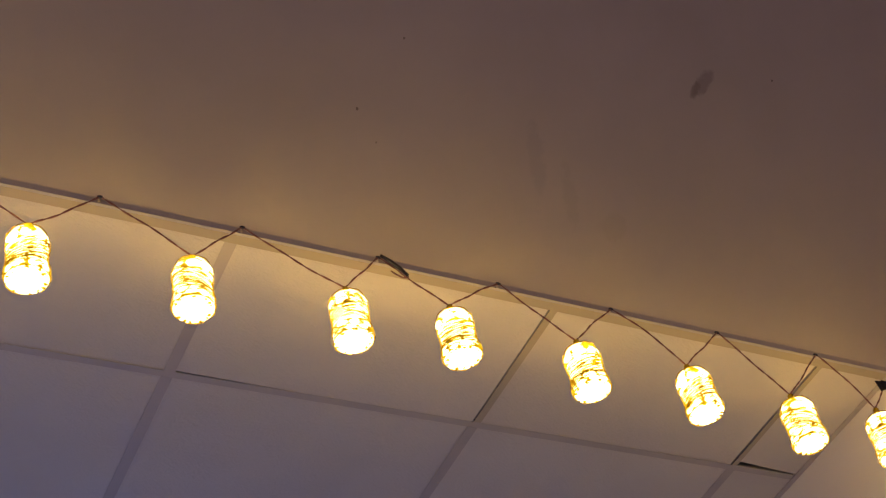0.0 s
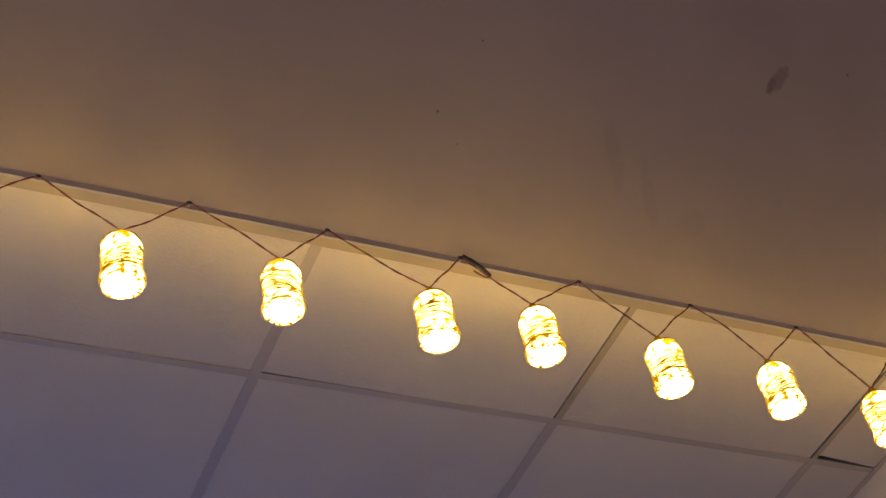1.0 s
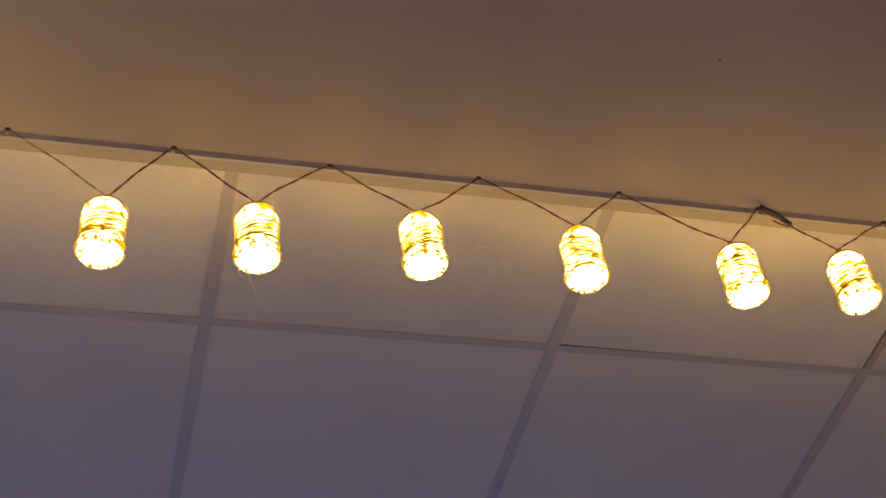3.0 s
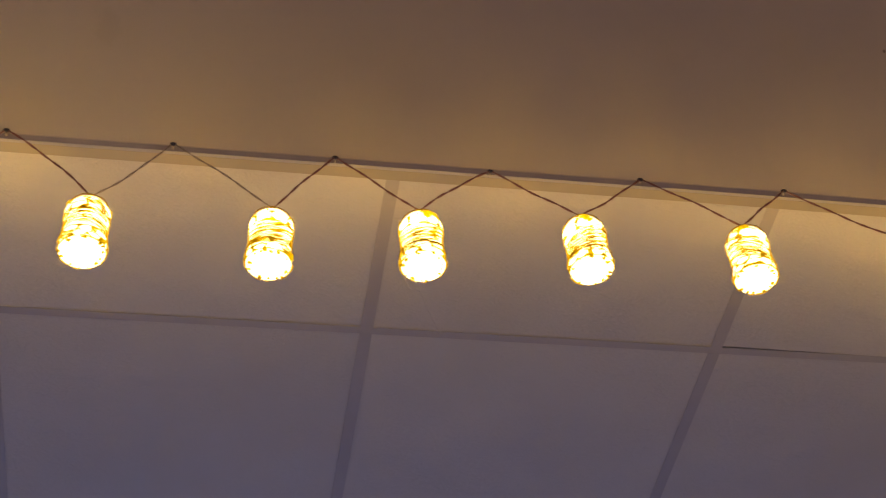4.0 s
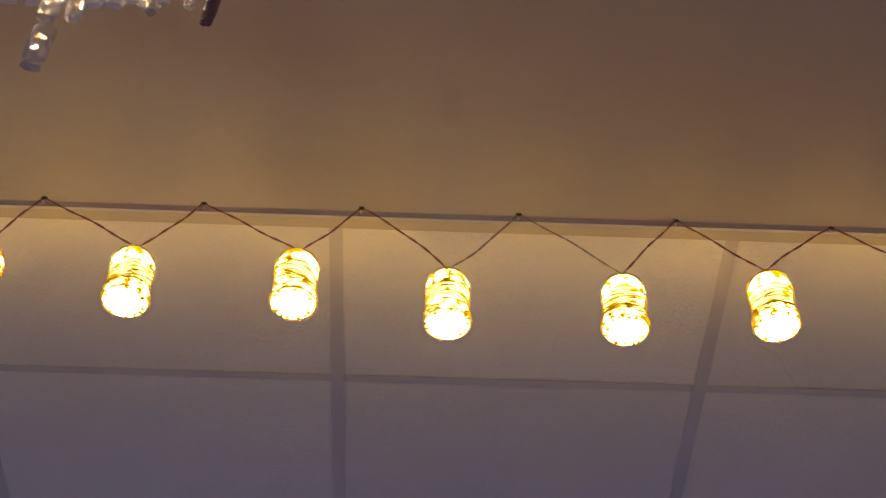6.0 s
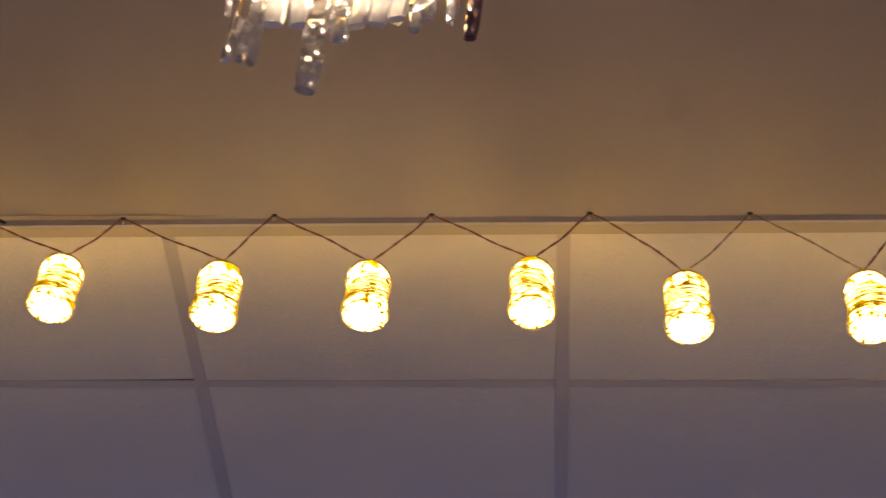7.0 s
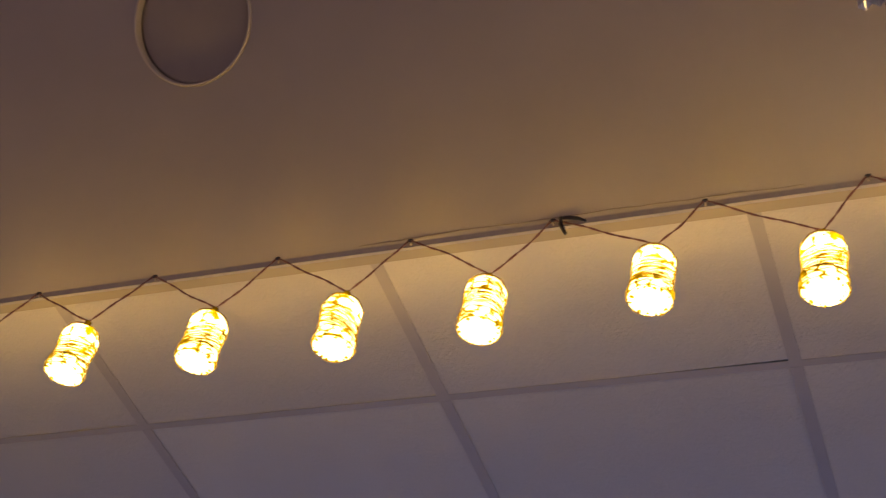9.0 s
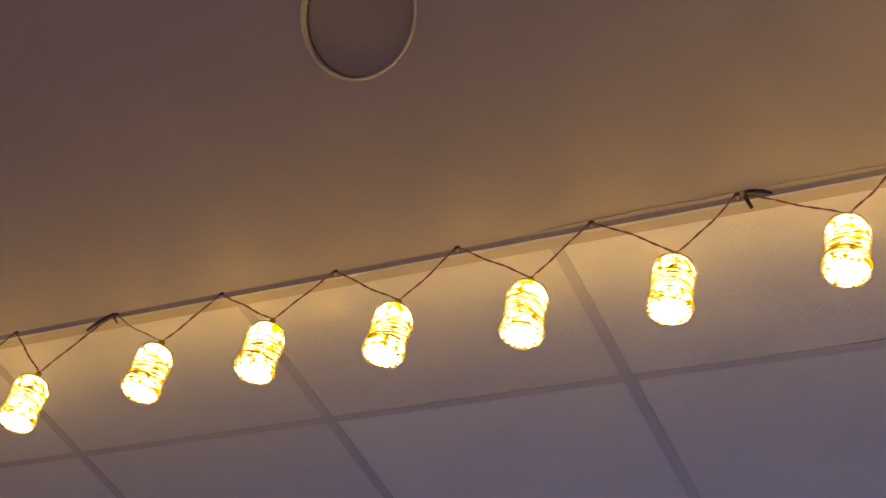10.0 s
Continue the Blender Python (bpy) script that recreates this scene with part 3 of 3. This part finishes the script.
def run(a, b, mat, sag, seed, thick=0.0009):
    """A twisted pair from a to b with a slight sag."""
    rng = random.Random(seed)
    a, b = Vector(a), Vector(b)
    n = 40
    mid = Vector((rng.uniform(-0.004, 0.004), rng.uniform(-0.003, 0.003), 0))
    for s in (0, math.pi):
        bm = bmesh.new()
        pts = []
        for i in range(n + 1):
            f = i / n
            p = a.lerp(b, f) + Vector((0, 0, -sag * 4 * f * (1 - f))) + mid * math.sin(math.pi * f)
            p.z += 0.0018 * math.sin(f * 9 + seed) * math.sin(math.pi * f)
            d = (b - a).normalized()
            u = d.cross(Vector((0, 1, 0))).normalized()
            ang = s + 2 * math.pi * f * (b - a).length / 0.055
            p += 0.00085 * (math.cos(ang) * u + math.sin(ang) * Vector((0, 1, 0)))
            pts.append(p)
        add_tube(bm, pts, thick, 6)
        part("cable_strand", bm, mat, cable, "", True)


for i, (x, zt) in enumerate(LAMPS):
    zj = zt - 0.033 + DROP
    end = (x, LAMP_Y, zj + 0.001)
    (xa, za), (xb, zb) = PINS[i], PINS[i + 1]
    rng = random.Random(100 + i)
    left_grey = abs(xa + 0.942) < 0.01 or abs(xa + 3.311) < 0.01
    right_grey = abs(xb + 0.942) < 0.01
    run((xa + 0.002, PIN_Y + edge_shift(xa) - 0.004, za + 0.002), end, M_CABLE_GREY if left_grey else M_CABLE, rng.uniform(-0.006, 0.004), 2 * i, 0.0007 if left_grey else 0.0009)
    run(end, (xb - 0.002, PIN_Y + edge_shift(xb) - 0.004, zb + 0.002), M_CABLE_GREY if right_grey else M_CABLE, rng.uniform(-0.003, 0.008), 2 * i + 1, 0.0007 if right_grey else 0.0009)


def taped_splice(pts, r, label):
    bm = bmesh.new()
    add_tube(bm, pts, lambda f: r * (0.75 + 0.35 * math.sin(math.pi * min(max(f, 0.05), 0.95))), 8)
    return tagged(mesh_object("taped_splice", bm, M_TAPE, smooth=True), label, "cable splice")


def tail(name, pts, mat, r, label):
    bm = bmesh.new()
    add_tube(bm, pts, r, 6)
    tagged(mesh_object(name, bm, mat, smooth=True), label, "cable end")


Y = PIN_Y - 0.006
taped_splice([(0.252, Y, 3.202), (0.268, Y, 3.193), (0.284, Y, 3.181), (0.298, Y, 3.165)], 0.0034, "black taped splice beside a push pin")
tail("loose_cable_end", [(0.298, Y, 3.166), (0.296, Y - 0.002, 3.158), (0.285, Y - 0.004, 3.153), (0.272, Y - 0.005, 3.157), (0.264, Y - 0.005, 3.163)], M_CABLE, 0.0014, "curled loose end of maroon cable at the splice")
taped_splice([(-2.120, Y, 3.205), (-2.106, Y, 3.204), (-2.090, Y, 3.199), (-2.076, Y, 3.191)], 0.0028, "black taped splice beside a push pin")
taped_splice([(-2.117, Y - 0.002, 3.203), (-2.114, Y - 0.003, 3.186), (-2.104, Y - 0.003, 3.164)], 0.0033, "short black taped stub hanging from the splice")
taped_splice([(-3.311, Y, 3.198), (-3.328, Y, 3.192), (-3.346, Y, 3.180), (-3.362, Y, 3.166)], 0.0034, "black taped splice beside a push pin")
tail("loose_cable_end", [(-3.309, Y, 3.197), (-3.302, Y - 0.002, 3.182), (-3.290, Y - 0.003, 3.168)], M_CABLE, 0.0016, "short red loose end of cable at the splice")

# tape patch near the end wall
bm = bmesh.new()
rng = random.Random(3)
n = 14
lo, hi = [], []
for k in range(n):
    u = k / (n - 1)
    x = 1.300 + 0.086 * u
    lo.append(bm.verts.new((x, -0.366 - 0.006 * u, 3.113 + 0.006 * math.sin(9 * u) + rng.uniform(-0.002, 0.002))))
    hi.append(bm.verts.new((x, -0.362 - 0.006 * u, 3.143 + 0.004 * math.sin(5 * u) + rng.uniform(-0.002, 0.002))))
for k in range(n - 1):
    bm.faces.new((lo[k], lo[k + 1], hi[k + 1], hi[k]))
bmesh.ops.solidify(bm, geom=bm.faces[:], thickness=0.0012)
tagged(mesh_object("tape_strip", bm, M_TAPE), "crumpled strip of black tape fixed to the end wall", "tape")

# frayed thread hanging under one lantern
for pts in ([(-0.602, -0.350, 2.982), (-0.607, -0.349, 2.961), (-0.601, -0.348, 2.946), (-0.588, -0.348, 2.940)],
            [(-0.598, -0.349, 2.982), (-0.588, -0.347, 2.942), (-0.577, -0.346, 2.900), (-0.566, -0.345, 2.868), (-0.556, -0.345, 2.858)]):
    tail("frayed_thread", pts, M_RING, 0.00045 if len(pts) < 5 else 0.00022, "pale frayed thread hanging below a lantern")


# ---- chandelier ----
def crystal(bm, w, d, h, point, rng, wave=0.35):
    """A cut prism hanging from its origin: rows of small facets, each at its own angle."""
    c = min(w, d) * 0.4
    levels = max(4, round(h / 0.011))
    rings = []
    for i in range(levels + 1):
        u = i / levels
        s = 0.5 if i == 0 else 0.85 if i == levels else 1.0
        if i == levels - 1 and point > 0.15:
            s = 0.85
        x, y, k = s * w / 2, s * d / 2, c * s
        ring = []
        for px, py in ((x, y - k), (x - k, y), (0, y * 1.1), (k - x, y), (-x, y - k), (-x, k - y), (k - x, -y), (0, -y * 1.1), (x - k, -y), (x, k - y)):
            ring.append(bm.verts.new((px * rng.uniform(0.95, 1.03), py * rng.uniform(1 - wave, 1 + wave), -h * u + rng.uniform(-0.0006, 0.0006))))
        rings.append(ring)
    for A, B in zip(rings, rings[1:]):
        for k in range(10):
            j = (k + 1) % 10
            if rng.random() < 0.5:
                bm.faces.new((A[k], A[j], B[j])), bm.faces.new((A[k], B[j], B[k]))
            else:
                bm.faces.new((A[k], A[j], B[k])), bm.faces.new((A[j], B[j], B[k]))
    bm.faces.new(rings[0][::-1]), bm.faces.new(rings[-1])
    bmesh.ops.recalc_face_normals(bm, faces=bm.faces[:])


def chandelier():
    top = tagged(new("chandelier"), "lit brass chandelier hung with clear cut crystal prisms", "chandelier")
    cx, cy, cz = -1.46, -0.97, 2.98
    top.location = (cx, cy, cz)
    rng = random.Random(9)
    for R, z in ((0.135, 0.06), (0.075, 0.02)):
        bm = bmesh.new()
        add_tube(bm, [(R * math.cos(a), R * math.sin(a), z) for a in [2 * math.pi * k / 40 for k in range(40)]], 0.005, 8, True)
        part("brass_ring", bm, M_BRASS, top, "", True)
    for k in range(4):
        a = 2 * math.pi * k / 4 + 0.4
        ca, sa = math.cos(a), math.sin(a)
        bm = bmesh.new()
        add_tube(bm, [(0.135 * ca, 0.135 * sa, 0.06), (0.105 * ca, 0.105 * sa, 0.03), (0.075 * ca, 0.075 * sa, 0.02), (0.03 * ca, 0.03 * sa, 0.05), (0, 0, 0.1)], 0.0035, 6)
        part("brass_arm", bm, M_BRASS, top, "", True)
        if k == 3:
            continue
        at = Matrix.Translation((0.05 * ca, 0.05 * sa - 0.01, 0.0))
        bm = bmesh.new()
        add_lathe(bm, [(0, 0.05), (0.010, 0.05), (0.012, 0.06), (0.008, 0.075), (0.004, 0.09), (0, 0.09)], 14, at)
        part("bulb_holder", bm, M_BRASS, top, "", True)
        bm = bmesh.new()
        add_lathe(bm, [(0, -0.008), (0.005, -0.004), (0.010, 0.01), (0.0135, 0.026), (0.013, 0.036), (0.007, 0.05), (0, 0.05)], 14, at)
        part("bulb", bm, M_BULB, top, "lit candle bulb", True)
    bm = bmesh.new()
    rise = TOP - cz
    add_lathe(bm, [(0, 0.09), (0.02, 0.1), (0.028, 0.13), (0.014, 0.17), (0.006, 0.2), (0.006, rise - 0.03), (0.055, rise - 0.02), (0.06, rise), (0, rise)], 20)
    part("stem", bm, M_BRASS, top, "brass stem and ceiling rose", True)
    # hanging prisms: x, y, tip height, length, width, depth, point
    rows = [(-1.600, -0.95, 2.862, 0.050, 0.010, 0.008, 0.2), (-1.589, -0.94, 2.826, 0.055, 0.009, 0.008, 0.2),
            (-1.585, -0.945, 2.772, 0.088, 0.015, 0.012, 0.04), (-1.572, -0.945, 2.772, 0.088, 0.014, 0.012, 0.05), (-1.560, -0.95, 2.775, 0.090, 0.014, 0.011, 0.05),
            (-1.545, -0.95, 2.830, 0.070, 0.026, 0.010, 0.05), (-1.520, -0.95, 2.838, 0.070, 0.024, 0.010, 0.05), (-1.563, -0.955, 2.842, 0.055, 0.018, 0.010, 0.05),
            (-1.497, -0.94, 2.717, 0.092, 0.025, 0.015, 0.16), (-1.494, -0.95, 2.806, 0.075, 0.025, 0.012, 0.1), (-1.470, -0.95, 2.808, 0.080, 0.022, 0.012, 0.08),
            (-1.448, -0.95, 2.830, 0.080, 0.024, 0.009, 0.02), (-1.426, -0.95, 2.832, 0.080, 0.023, 0.009, 0.02), (-1.404, -0.95, 2.835, 0.080, 0.022, 0.009, 0.02),
            (-1.380, -0.95, 2.846, 0.070, 0.024, 0.010, 0.03), (-1.387, -0.945, 2.822, 0.070, 0.015, 0.010, 0.1), (-1.350, -0.95, 2.826, 0.070, 0.013, 0.009, 0.2),
            (-1.325, -0.945, 2.812, 0.085, 0.016, 0.011, 0.25)]
    for k in range(10):
        a = 2 * math.pi * k / 10
        rows.append((cx + 0.135 * math.cos(a), cy - 0.02 + 0.1 * math.sin(a), 2.925, 0.08, rng.uniform(0.02, 0.03), 0.011, 0.1))
    # small bulbs on stalks, added above the view to brighten the prisms
    for k in range(6):
        bm = bmesh.new()
        add_lathe(bm, [(0, -0.006), (0.0042, -0.0042), (0.006, 0), (0.005, 0.004), (0.004, 0.012), (0, 0.013)], 10, Matrix.Translation((-0.125 + 0.046 * k, 0.005, -0.068)))
        part("prism_fill_bulb", bm, M_PRISM_FILL, top, "small bright bulb added out of view to brighten the prisms", True)
        bm = bmesh.new()
        add_tube(bm, [(-0.125 + 0.046 * k, 0.005, -0.056), (-0.11 + 0.04 * k, 0.0, 0.0), (-0.08 + 0.03 * k, 0.0, 0.03)], 0.0022, 6)
        part("fill_stalk", bm, M_BRASS, top, "", True)
    for x, y, tip, h, w, d, p in rows:
        ob_z = tip + h
        bm = bmesh.new()
        plate = 2.828 < tip < 2.84      # flat frosted plates among the clear prisms
        crystal(bm, w, d, h, p, rng, 0.08 if plate else 0.35)
        ob = part("crystal_prism", bm, M_SMOKY if x == -1.325 else M_FROST if plate else M_GLASS, top)
        ob.location = (x - cx, y - cy, ob_z - cz)
        ob.rotation_euler = (rng.uniform(-0.1, 0.1), rng.uniform(-0.06, 0.06), rng.uniform(-0.3, 0.3))
        bm = bmesh.new()
        add_tube(bm, [(x - cx, y - cy, ob_z - cz - 0.005), (x - cx, y - cy, max(ob_z - cz + 0.01, 0.02))], 0.0009, 5)
        part("hook", bm, M_BRASS, top, "", True)


chandelier()
